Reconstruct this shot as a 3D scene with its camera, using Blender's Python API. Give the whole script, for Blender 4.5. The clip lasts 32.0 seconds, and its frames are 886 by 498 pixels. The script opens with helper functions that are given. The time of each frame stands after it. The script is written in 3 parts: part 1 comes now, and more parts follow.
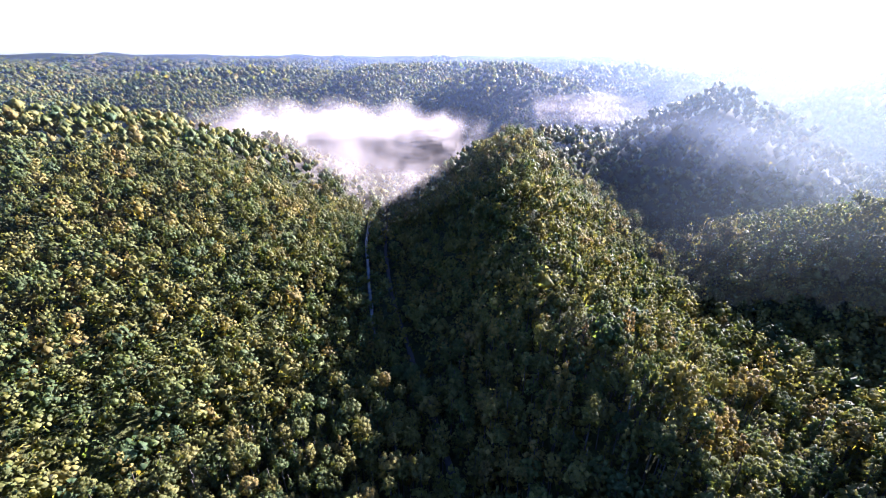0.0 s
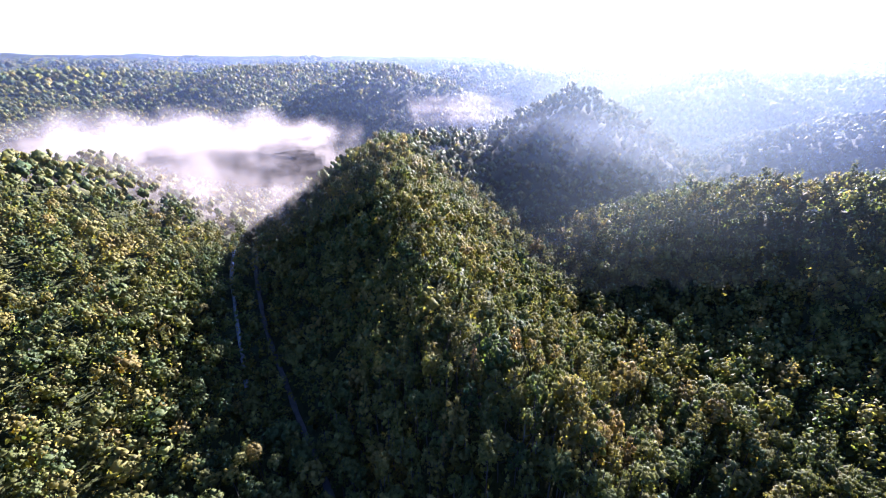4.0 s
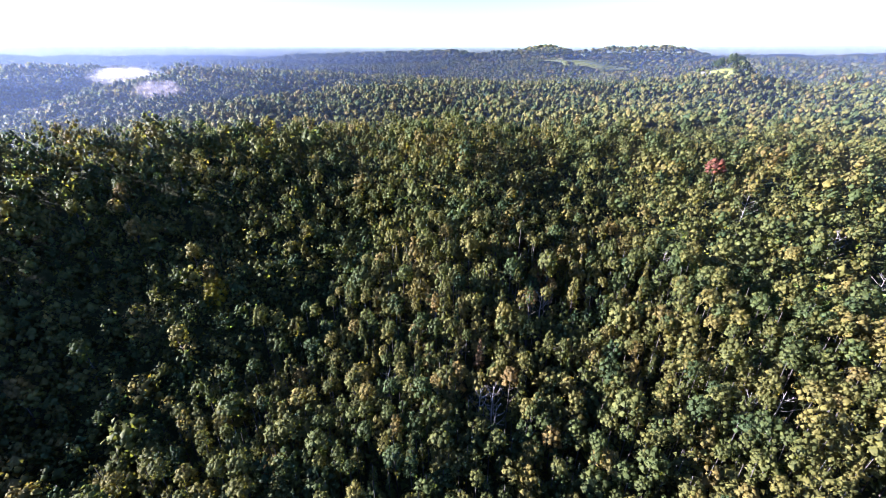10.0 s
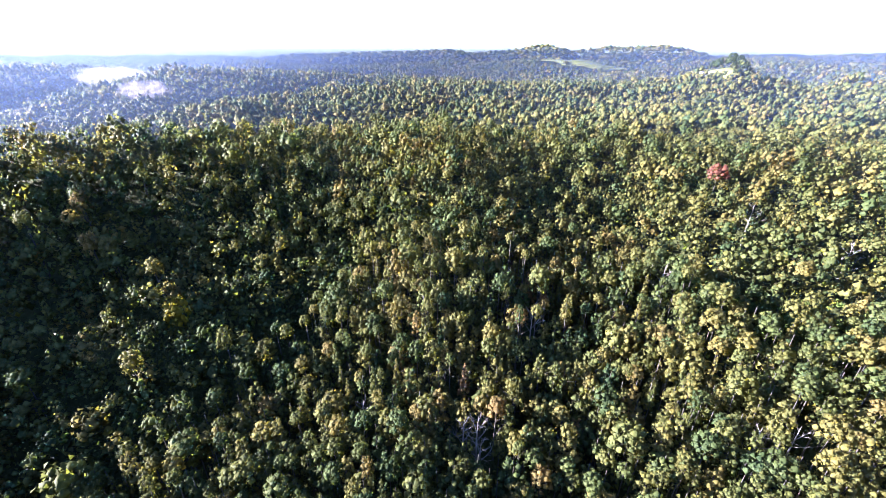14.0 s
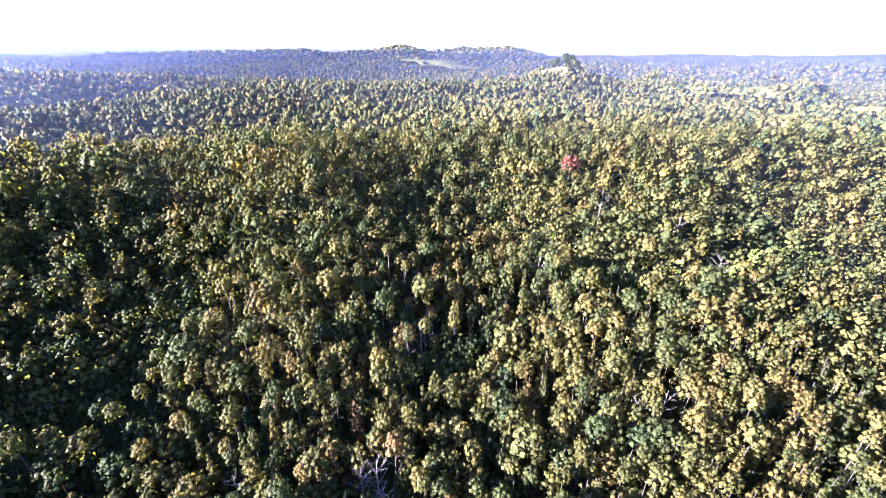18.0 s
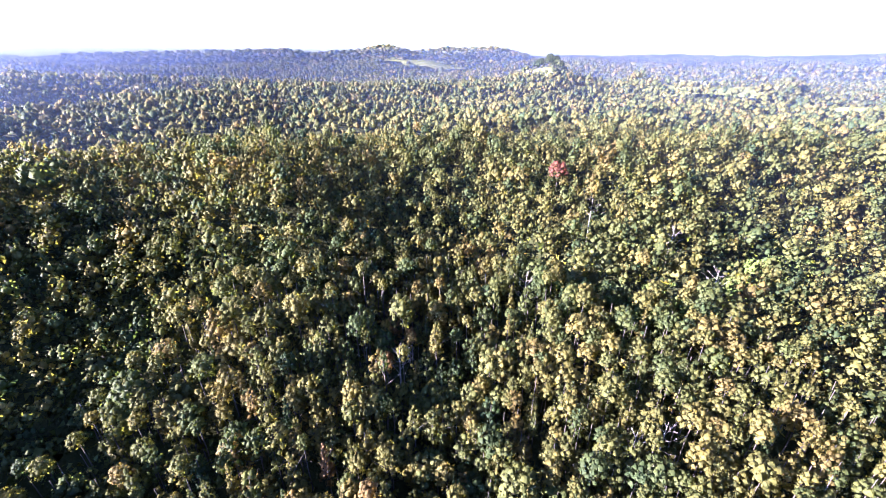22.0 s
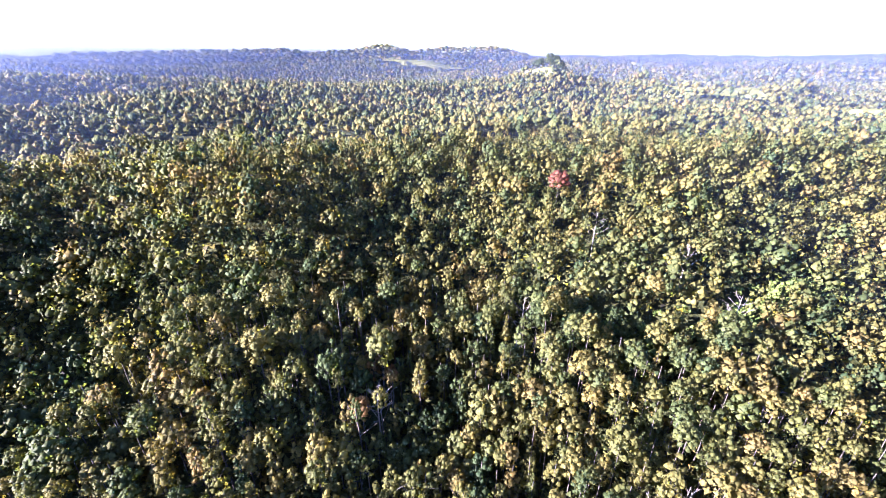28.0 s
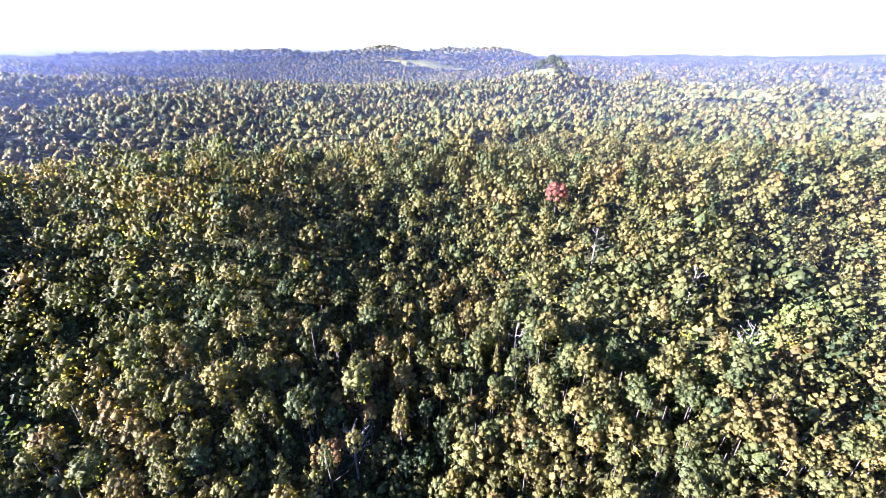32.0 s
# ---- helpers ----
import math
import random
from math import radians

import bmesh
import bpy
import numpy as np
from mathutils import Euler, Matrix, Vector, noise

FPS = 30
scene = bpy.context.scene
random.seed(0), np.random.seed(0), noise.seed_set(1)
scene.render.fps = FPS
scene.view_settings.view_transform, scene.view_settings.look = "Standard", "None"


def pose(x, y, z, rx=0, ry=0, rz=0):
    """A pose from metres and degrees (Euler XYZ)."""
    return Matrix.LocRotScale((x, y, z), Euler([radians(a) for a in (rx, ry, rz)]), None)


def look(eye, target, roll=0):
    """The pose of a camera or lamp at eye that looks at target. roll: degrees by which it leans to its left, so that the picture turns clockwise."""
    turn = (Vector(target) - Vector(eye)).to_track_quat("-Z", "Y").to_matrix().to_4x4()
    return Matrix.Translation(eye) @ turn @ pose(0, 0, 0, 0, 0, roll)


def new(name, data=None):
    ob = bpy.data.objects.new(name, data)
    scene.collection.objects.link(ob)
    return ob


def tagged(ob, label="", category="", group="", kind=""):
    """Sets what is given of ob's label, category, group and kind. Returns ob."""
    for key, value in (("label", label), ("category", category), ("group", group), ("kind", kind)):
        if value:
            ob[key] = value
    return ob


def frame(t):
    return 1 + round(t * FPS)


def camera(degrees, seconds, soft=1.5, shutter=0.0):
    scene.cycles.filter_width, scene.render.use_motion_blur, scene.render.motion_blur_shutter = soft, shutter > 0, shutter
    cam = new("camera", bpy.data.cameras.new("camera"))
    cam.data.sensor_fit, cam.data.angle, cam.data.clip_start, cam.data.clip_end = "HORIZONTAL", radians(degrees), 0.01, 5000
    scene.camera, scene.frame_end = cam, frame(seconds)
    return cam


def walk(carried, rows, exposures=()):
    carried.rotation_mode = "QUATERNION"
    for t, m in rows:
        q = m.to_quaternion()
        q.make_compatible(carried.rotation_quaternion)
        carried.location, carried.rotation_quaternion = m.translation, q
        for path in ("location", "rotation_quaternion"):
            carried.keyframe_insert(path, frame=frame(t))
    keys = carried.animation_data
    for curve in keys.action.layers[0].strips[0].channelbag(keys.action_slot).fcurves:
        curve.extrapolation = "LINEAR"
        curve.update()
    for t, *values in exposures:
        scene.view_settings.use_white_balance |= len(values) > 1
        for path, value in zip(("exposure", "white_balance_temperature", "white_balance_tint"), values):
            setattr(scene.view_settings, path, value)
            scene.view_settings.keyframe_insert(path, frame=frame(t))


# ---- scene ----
cam = camera(95.8, 32.0, soft=0.65)
PITCH, ROLL = -25.3, 0.0
# seconds, x, y, z, yaw
PATH = [
    (0.0, -0.01, -0.0, 129.98, 4.83), (0.5, 0.98, 2.2, 129.97, 4.64), (1.0, 2.02, 4.42, 130.02, 4.37),
    (1.5, 3.11, 6.65, 130.11, 3.69), (2.0, 4.27, 8.88, 130.23, 2.79), (2.5, 5.5, 11.03, 130.42, 1.45),
    (4.5, 11.02, 18.93, 132.05, -18.03), (5.0, 12.81, 20.33, 132.15, -25.75), (5.5, 14.83, 21.48, 132.15, -33.45),
    (6.0, 16.99, 22.3, 132.17, -43.48), (6.5, 19.16, 22.8, 132.27, -55.18), (7.0, 21.26, 22.96, 132.44, -68.16),
    (7.5, 23.25, 22.78, 132.62, -80.28), (8.0, 25.1, 22.25, 132.74, -94.68), (8.5, 26.78, 21.37, 132.8, -106.75),
    (9.0, 28.24, 20.18, 132.81, -119.22), (9.5, 29.48, 18.8, 132.78, -130.48), (10.0, 30.52, 17.32, 132.7, -133.06),
    (10.5, 31.43, 15.84, 132.6, -133.14), (11.0, 32.27, 14.34, 132.51, -133.11), (11.5, 33.04, 12.7, 132.46, -133.12),
    (12.0, 33.73, 10.92, 132.42, -133.13), (12.5, 34.36, 9.07, 132.4, -133.2), (13.0, 34.96, 7.27, 132.38, -133.22),
    (13.5, 35.6, 5.59, 132.34, -133.2), (15.5, 38.9, -0.2, 132.26, -138.39), (16.0, 39.61, -1.78, 132.28, -141.99),
    (16.5, 40.23, -3.39, 132.29, -144.11), (17.0, 40.76, -5.02, 132.23, -145.84), (17.5, 41.24, -6.66, 132.11, -148.69),
    (18.0, 41.68, -8.28, 131.97, -151.25), (18.5, 42.1, -9.9, 131.86, -152.33), (19.0, 42.52, -11.53, 131.77, -152.64),
    (19.5, 42.99, -13.15, 131.71, -152.79), (20.0, 43.51, -14.74, 131.73, -152.92), (20.5, 44.06, -16.3, 131.84, -153.03),
    (21.0, 44.57, -17.86, 132.02, -153.12), (21.5, 45.03, -19.45, 132.19, -153.17), (22.0, 45.5, -21.06, 132.29, -153.19),
    (22.5, 46.02, -22.65, 132.28, -153.21), (23.0, 46.55, -24.19, 132.19, -153.24), (23.5, 47.06, -25.71, 132.1, -153.21),
    (24.0, 47.52, -27.23, 132.04, -153.19), (24.5, 47.91, -28.79, 132.02, -153.16), (25.0, 48.19, -30.37, 132.01, -153.16),
    (25.5, 48.45, -31.93, 132.01, -153.12), (27.5, 49.76, -37.89, 131.97, -153.28), (28.0, 49.92, -39.51, 132.01, -153.21),
    (28.5, 50.02, -41.17, 132.09, -153.12), (29.0, 50.13, -42.85, 132.24, -153.06), (29.5, 50.25, -44.5, 132.44, -152.99),
    (30.0, 50.37, -46.13, 132.67, -152.93), (30.5, 50.5, -47.72, 132.92, -152.87), (31.0, 50.6, -49.29, 133.18, -152.83),
    (31.5, 50.67, -50.89, 133.45, -152.79), (32.0, 50.7, -52.57, 133.74, -152.75),
]
EXPOSURES = [(0.0, 3.9, 5850, 30), (6.0, 3.7, 5850, 30), (9.0, 3.4, 5750, 27), (13.0, 3.95, 5750, 25), (18.0, 4.25, 5800, 42), (32.0, 4.25, 5800, 43)]
walk(cam, [(t, pose(x, y, z, 90 + PITCH, ROLL, yaw)) for t, x, y, z, yaw in PATH], EXPOSURES)

# ---- daylight: a low morning sun in the north-east, clear sky ----
SUN_YAW, SUN_UP = -42.0, 20.5
sun_way = Vector((-math.sin(radians(SUN_YAW)) * math.cos(radians(SUN_UP)), math.cos(radians(SUN_YAW)) * math.cos(radians(SUN_UP)), math.sin(radians(SUN_UP))))
world = bpy.data.worlds.new("morning_sky")
scene.world = world
world.use_nodes = True
wn = world.node_tree.nodes
sky = wn.new("ShaderNodeTexSky")
sky.sky_type, sky.sun_disc = "NISHITA", False
sky.sun_elevation, sky.sun_rotation = radians(SUN_UP), radians(-SUN_YAW)
sky.air_density, sky.dust_density, sky.ozone_density = 1.0, 0.2, 6.0
wn["Background"].inputs["Strength"].default_value = 0.046
world.node_tree.links.new(sky.outputs[0], wn["Background"].inputs["Color"])
sun = new("sun", bpy.data.lights.new("sun", "SUN"))
sun.data.energy, sun.data.angle, sun.data.color = 5.0, radians(0.6), (1.0, 0.94, 0.85)
sun.matrix_world = look(sun_way * 600, (0, 0, 0))

# ---- materials ----
def material(name):
    m = bpy.data.materials.new(name)
    m.use_nodes = True
    nt = m.node_tree
    return m, nt, nt.nodes["Principled BSDF"]


def node(nt, kind, **inputs):
    n = nt.nodes.new(kind)
    for key, value in inputs.items():
        n.inputs[key.replace("_", " ")].default_value = value
    return n


def ramp(nt, stops):
    n = nt.nodes.new("ShaderNodeValToRGB")
    e = n.color_ramp.elements
    while len(e) < len(stops):
        e.new(0.5)
    for el, (at, c) in zip(e, stops):
        el.position, el.color = at, (*c, 1)
    return n


def mix_colour(nt, kind, fac, a, b):
    n = nt.nodes.new("ShaderNodeMix")
    n.data_type, n.blend_type = "RGBA", kind
    for sock, v in ((n.inputs[0], fac), (n.inputs[6], a), (n.inputs[7], b)):
        if isinstance(v, (int, float)):
            sock.default_value = v
        elif isinstance(v, tuple):
            sock.default_value = (*v, 1)
        else:
            nt.links.new(v, sock)
    return n.outputs[2]


def noise_at(nt, scale, detail=4.0, rough=0.55, space="Object"):
    co = nt.nodes.new("ShaderNodeTexCoord")
    n = node(nt, "ShaderNodeTexNoise", Scale=scale, Detail=detail, Roughness=rough)
    if space == "World":
        geo = nt.nodes.new("ShaderNodeNewGeometry")
        nt.links.new(geo.outputs["Position"], n.inputs["Vector"])
    else:
        nt.links.new(co.outputs[space], n.inputs["Vector"])
    return n.outputs[0]


GREENS = [(0.0, (0.036, 0.060, 0.029)), (0.25, (0.062, 0.082, 0.031)), (0.5, (0.100, 0.103, 0.035)),
          (0.72, (0.134, 0.118, 0.040)), (0.9, (0.148, 0.109, 0.045)), (1.0, (0.152, 0.096, 0.052))]


def leaf_material(name, stops, source, through_light=0.52, grain_size=0.55, spread=0.7):
    """Broadleaf foliage: a hue from tree to tree, lighter and darker sprays within it, painted shade among leaf clumps,
    light coming through the leaves.
    """
    m, nt, b = material(name)
    if source == "object":
        tone = nt.nodes.new("ShaderNodeObjectInfo").outputs["Random"]
    else:
        at = nt.nodes.new("ShaderNodeAttribute")
        at.attribute_name = "tone"
        tone = at.outputs["Fac"]
    hue = ramp(nt, stops)
    nt.links.new(tone, hue.inputs[0])
    isle = nt.nodes.new("ShaderNodeNewGeometry").outputs["Random Per Island"]
    vary = ramp(nt, [(0.0, (0.55, 0.60, 0.62)), (0.5, (0.95, 0.96, 0.95)), (1.0, (1.42, 1.36, 1.18))])
    nt.links.new(isle, vary.inputs[0])
    c = mix_colour(nt, "MULTIPLY", spread, hue.outputs[0], vary.outputs[0])
    # noise puts shade among the leaf clumps into the colour
    clump_shade = ramp(nt, [(0.36, (0.72, 0.78, 0.78)), (0.64, (1.24, 1.18, 1.08))])
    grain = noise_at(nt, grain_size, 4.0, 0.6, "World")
    nt.links.new(grain, clump_shade.inputs[0])
    c = mix_colour(nt, "MULTIPLY", 1.0, c, clump_shade.outputs[0])
    facing = nt.nodes.new("ShaderNodeAttribute")
    facing.attribute_name = "outward"
    turned = nt.nodes.new("ShaderNodeVectorTransform")
    turned.vector_type, turned.convert_from, turned.convert_to = "NORMAL", "OBJECT", "WORLD"
    nt.links.new(facing.outputs["Vector"], turned.inputs[0])
    bump = node(nt, "ShaderNodeBump", Strength=0.5, Distance=0.5)
    nt.links.new(grain, bump.inputs["Height"])
    nt.links.new(turned.outputs[0], bump.inputs["Normal"])
    nt.links.new(bump.outputs[0], b.inputs["Normal"])
    nt.links.new(c, b.inputs["Base Color"])
    b.inputs["Roughness"].default_value = 0.6
    b.inputs["Specular IOR Level"].default_value = 0.1
    glow = nt.nodes.new("ShaderNodeBsdfTranslucent")
    nt.links.new(mix_colour(nt, "MULTIPLY", 1.0, c, (2.15, 2.1, 0.76)), glow.inputs["Color"])
    mx = nt.nodes.new("ShaderNodeMixShader")
    mx.inputs[0].default_value = through_light
    nt.links.new(bump.outputs[0], glow.inputs["Normal"])
    nt.links.new(b.outputs[0], mx.inputs[1])
    nt.links.new(glow.outputs[0], mx.inputs[2])
    nt.links.new(mx.outputs[0], nt.nodes["Material Output"].inputs["Surface"])
    return m


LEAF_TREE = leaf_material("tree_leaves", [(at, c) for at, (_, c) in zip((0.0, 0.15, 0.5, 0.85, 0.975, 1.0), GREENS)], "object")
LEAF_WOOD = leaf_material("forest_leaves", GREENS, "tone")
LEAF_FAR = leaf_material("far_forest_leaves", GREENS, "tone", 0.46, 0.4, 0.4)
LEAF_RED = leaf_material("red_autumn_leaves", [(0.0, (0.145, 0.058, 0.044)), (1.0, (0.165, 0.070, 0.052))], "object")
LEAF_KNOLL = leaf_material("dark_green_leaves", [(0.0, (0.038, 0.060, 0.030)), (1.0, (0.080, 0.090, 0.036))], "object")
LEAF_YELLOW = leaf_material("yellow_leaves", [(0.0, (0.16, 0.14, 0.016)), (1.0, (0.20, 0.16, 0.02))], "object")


def bark_material(name, dark, light):
    m, nt, b = material(name)
    r = ramp(nt, [(0.3, dark), (0.7, light)])
    nt.links.new(noise_at(nt, 3.0, 6.0, 0.7, "World"), r.inputs[0])
    nt.links.new(r.outputs[0], b.inputs["Base Color"])
    b.inputs["Roughness"].default_value = 0.9
    bump = node(nt, "ShaderNodeBump", Strength=0.6, Distance=0.08)
    nt.links.new(noise_at(nt, 6.0, 5.0, 0.7, "World"), bump.inputs["Height"])
    nt.links.new(bump.outputs[0], b.inputs["Normal"])
    return m


BARK = bark_material("grey_brown_bark", (0.024, 0.021, 0.018), (0.058, 0.050, 0.044))
PALE_BARK = bark_material("bleached_dead_wood", (0.11, 0.097, 0.09), (0.21, 0.19, 0.175))


def ground_material():
    """Leaf litter and undergrowth; low canopy where the woods run on."""
    m, nt, b = material("forest_floor")
    fine = ramp(nt, [(0.3, (0.012, 0.016, 0.008)), (0.55, (0.028, 0.033, 0.013)), (0.75, (0.046, 0.046, 0.019))])
    nt.links.new(noise_at(nt, 0.16, 8.0, 0.75, "World"), fine.inputs[0])
    broad = ramp(nt, [(0.35, (0.7, 0.8, 0.8)), (0.65, (1.15, 1.1, 0.9))])
    nt.links.new(noise_at(nt, 0.008, 3.0, 0.5, "World"), broad.inputs[0])
    nt.links.new(mix_colour(nt, "MULTIPLY", 1.0, fine.outputs[0], broad.outputs[0]), b.inputs["Base Color"])
    b.inputs["Roughness"].default_value = 0.95
    b.inputs["Specular IOR Level"].default_value = 0.1
    bump = node(nt, "ShaderNodeBump", Strength=1.0, Distance=3.0)
    nt.links.new(noise_at(nt, 0.11, 6.0, 0.65, "World"), bump.inputs["Height"])
    nt.links.new(bump.outputs[0], b.inputs["Normal"])
    return m


def plain(name, low, high, scale, rough=0.85, relief=0.1, gloss=0.4):
    m, nt, b = material(name)
    r = ramp(nt, [(0.32, low), (0.68, high)])
    nt.links.new(noise_at(nt, scale, 7.0, 0.65, "World"), r.inputs[0])
    nt.links.new(r.outputs[0], b.inputs["Base Color"])
    b.inputs["Roughness"].default_value = rough
    b.inputs["Specular IOR Level"].default_value = gloss
    bump = node(nt, "ShaderNodeBump", Strength=0.5, Distance=relief)
    nt.links.new(noise_at(nt, scale * 3, 5.0, 0.6, "World"), bump.inputs["Height"])
    nt.links.new(bump.outputs[0], b.inputs["Normal"])
    return m


GROUND = ground_material()
BRUSH = plain("low_green_brush", (0.035, 0.062, 0.015), (0.08, 0.105, 0.025), 0.5, 0.9, 0.4, 0.05)
GRASS = plain("pasture_grass", (0.085, 0.10, 0.030), (0.135, 0.14, 0.050), 0.05, 0.95, 0.4, 0.0)
GRAVEL = plain("grey_gravel", (0.030, 0.027, 0.025), (0.060, 0.054, 0.050), 0.4, 0.9, 0.05)
WATER = plain("shallow_stream", (0.05, 0.06, 0.065), (0.22, 0.23, 0.24), 0.3, 0.25, 0.1)
SIDING = plain("white_board_siding", (0.30, 0.28, 0.26), (0.42, 0.40, 0.37), 1.5, 0.6, 0.01)
ROOFING = plain("grey_metal_roof", (0.16, 0.15, 0.15), (0.24, 0.23, 0.23), 1.0, 0.4, 0.01)
PANE = plain("dark_window_glass", (0.02, 0.025, 0.03), (0.04, 0.045, 0.05), 1.0, 0.08, 0.002)


def mist_material(name, density, scale, inner, outer, ragged=1.0, tint=(0.17, 0.162, 0.165), sunward_tint=None):
    """Sheets of fine droplets that pass most of the light on forwards. The sheet's thickness fades to its rim; a veil takes it as it stands."""
    m, nt, _ = material(name)
    nt.nodes.remove(nt.nodes["Principled BSDF"])
    thick = nt.nodes.new("ShaderNodeAttribute")
    thick.attribute_name = "thick"
    n = noise_at(nt, scale, 8.0, 0.68, "World")
    add = nt.nodes.new("ShaderNodeMath")
    add.operation = "MULTIPLY_ADD"
    nt.links.new(n, add.inputs[0])
    add.inputs[1].default_value = ragged
    cover = nt.nodes.new("ShaderNodeMapRange")
    if sunward_tint:
        add.inputs[2].default_value = 1.0 - 0.5 * ragged
        mul = nt.nodes.new("ShaderNodeMath")
        mul.operation = "MULTIPLY"
        nt.links.new(add.outputs[0], mul.inputs[0])
        nt.links.new(thick.outputs["Fac"], mul.inputs[1])
        nt.links.new(mul.outputs[0], cover.inputs["Value"])
    else:
        nt.links.new(thick.outputs["Fac"], add.inputs[2])
        cover.interpolation_type = "SMOOTHSTEP"
        cover.inputs["From Min"].default_value, cover.inputs["From Max"].default_value = outer, inner
        cover.inputs["To Max"].default_value = density
        nt.links.new(add.outputs[0], cover.inputs["Value"])
    dif, tra, clear = (nt.nodes.new("ShaderNodeBsdf" + k) for k in ("Diffuse", "Translucent", "Transparent"))
    dif.inputs["Color"].default_value = tra.inputs["Color"].default_value = (*tint, 1)
    # sunward glare is put into the veil's colour: paler where sunny is high
    if sunward_tint:
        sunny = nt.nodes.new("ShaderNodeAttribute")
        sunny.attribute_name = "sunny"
        hue = mix_colour(nt, "MIX", sunny.outputs["Fac"], tint, sunward_tint)
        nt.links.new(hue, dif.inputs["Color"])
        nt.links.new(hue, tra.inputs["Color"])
    both = nt.nodes.new("ShaderNodeMixShader")
    both.inputs[0].default_value = 0.72
    nt.links.new(dif.outputs[0], both.inputs[1])
    nt.links.new(tra.outputs[0], both.inputs[2])
    mx = nt.nodes.new("ShaderNodeMixShader")
    nt.links.new(cover.outputs["Result"], mx.inputs[0])
    nt.links.new(clear.outputs[0], mx.inputs[1])
    nt.links.new(both.outputs[0], mx.inputs[2])
    nt.links.new(mx.outputs[0], nt.nodes["Material Output"].inputs["Surface"])
    return m

# ---- the lie of the land: crests (x, y, canopy height), slope of their flanks, roundness ----
CRESTS = []


def ridge(slope, rounding, *line):
    CRESTS.append((line, slope, rounding))


# west slope above the road
ridge(0.45, 20, (-330, -200, 92), (-300, 68, 107), (-269, 200, 109), (-243, 250, 106), (-212, 298, 88), (-167, 318, 68))
# spur between the two valleys, with its saddle and the conical hill behind
ridge(0.62, 8, (70, 48, 38), (56, 80, 48), (51, 104, 53), (45, 135, 56), (39, 172, 60), (36, 219, 66), (32, 270, 76),
      (30, 300, 82), (29, 338, 82), (78, 382, 75), (133, 398, 73),
      (172, 406, 90))
ridge(0.6, 8, (172, 406, 90), (232, 424, 112), (246, 388, 93), (258, 345, 62))
# eastern spur and the rim that runs on round the bowl
ridge(0.62, 8, (157, 248, 30), (168, 240, 41), (180, 232, 53), (205, 212, 70), (229, 190, 78), (250, 160, 84), (268, 130, 90))
ridge(0.70, 9, (268, 130, 90), (288, 80, 102), (292, 48, 107), (285, -11, 105), (274, -43, 103))
ridge(0.60, 14, (274, -43, 103), (249, -113, 101), (206, -148, 102))
ridge(0.54, 14, (206, -148, 102), (148, -228, 97), (57, -250, 97))
ridge(0.43, 20, (57, -250, 97), (-4, -285, 99), (-95, -310, 102), (-260, -270, 100), (-330, -200, 92))
# next ridge to the south with the grassy knoll
ridge(0.3, 25, (548, -50, 80), (520, -140, 97), (500, -260, 104), (471, -323, 109), (410, -420, 108), (297, -556, 108), (232, -595, 113),
      (191, -640, 122), (100, -670, 104))
ridge(0.3, 10, (191, -640, 126), (150, -655, 112))
# hills beyond
ridge(0.5, 14, (388, 387, 50), (430, 360, 74), (492, 321, 94), (553, 250, 121), (588, 208, 104), (603, 160, 68))
ridge(0.35, 20, (771, 36, 64), (777, -64, 107), (790, -150, 127), (812, -313, 120), (790, -520, 108), (650, -640, 100))
ridge(0.5, 15, (410, 568, 80), (453, 560, 104), (520, 600, 116), (576, 585, 123), (612, 487, 72))
ridge(0.55, 15, (-160, 700, 36), (-76, 736, 90), (9, 760, 126), (68, 777, 129), (142, 747, 107), (200, 710, 70))
ridge(0.4, 20, (-475, 640, 34), (-363, 768, 78), (-250, 916, 122), (-126, 1093, 130), (100, 1300, 130))
ridge(0.35, 25, (-686, 700, 72), (-690, 860, 112), (-600, 1048, 122), (-420, 1200, 112))
ridge(0.35, 25, (-900, 500, 108), (-820, 640, 104), (-760, 560, 80))
ridge(0.4, 25, (886, 265, 88), (948, 213, 126), (1016, 54, 130), (1110, -120, 126))
ridge(0.4, 25, (400, 900, 110), (560, 880, 122), (760, 760, 118), (830, 560, 110))
ridge(0.35, 25, (250, 1100, 120), (420, 1180, 128))
# flat-topped far hills to the south-east
ridge(0.3, 30, (1860, -800, 160), (1598, -1241, 174), (1514, -1416, 184), (1400, -1480, 168), (1290, -1600, 180), (1190, -1697, 204),
      (1080, -1770, 176), (960, -1840, 190), (745, -1930, 193), (690, -1950, 150))
ridge(0.2, 30, (420, -2500, 150), (285, -2542, 158), (150, -2560, 158), (60, -2560, 140))
PHASES = np.random.RandomState(5).uniform(0, 6.28, 40)


def waves(x, y, length, n=7, k=0):
    """Smooth rolling relief of about that wavelength, between -1 and 1."""
    s = 0
    for i in range(n):
        a = 2.399 * (i + k)
        w = 6.283 / (length * (0.7 + 0.1 * i))
        s = s + np.sin((x * math.cos(a) + y * math.sin(a)) * w + PHASES[(i + 7 * k) % 40])
    return s / n * 1.6


def crest_height(x, y, line, slope, rounding):
    best = np.full(np.shape(x), -999.0)
    for (ax, ay, az), (bx, by, bz) in zip(line, line[1:]):
        dx, dy = bx - ax, by - ay
        u = np.clip(((x - ax) * dx + (y - ay) * dy) / (dx * dx + dy * dy), 0, 1)
        d = np.hypot(x - ax - u * dx, y - ay - u * dy)
        best = np.maximum(best, az + u * (bz - az) - slope * (np.sqrt(d * d + rounding**2) - rounding))
    return best


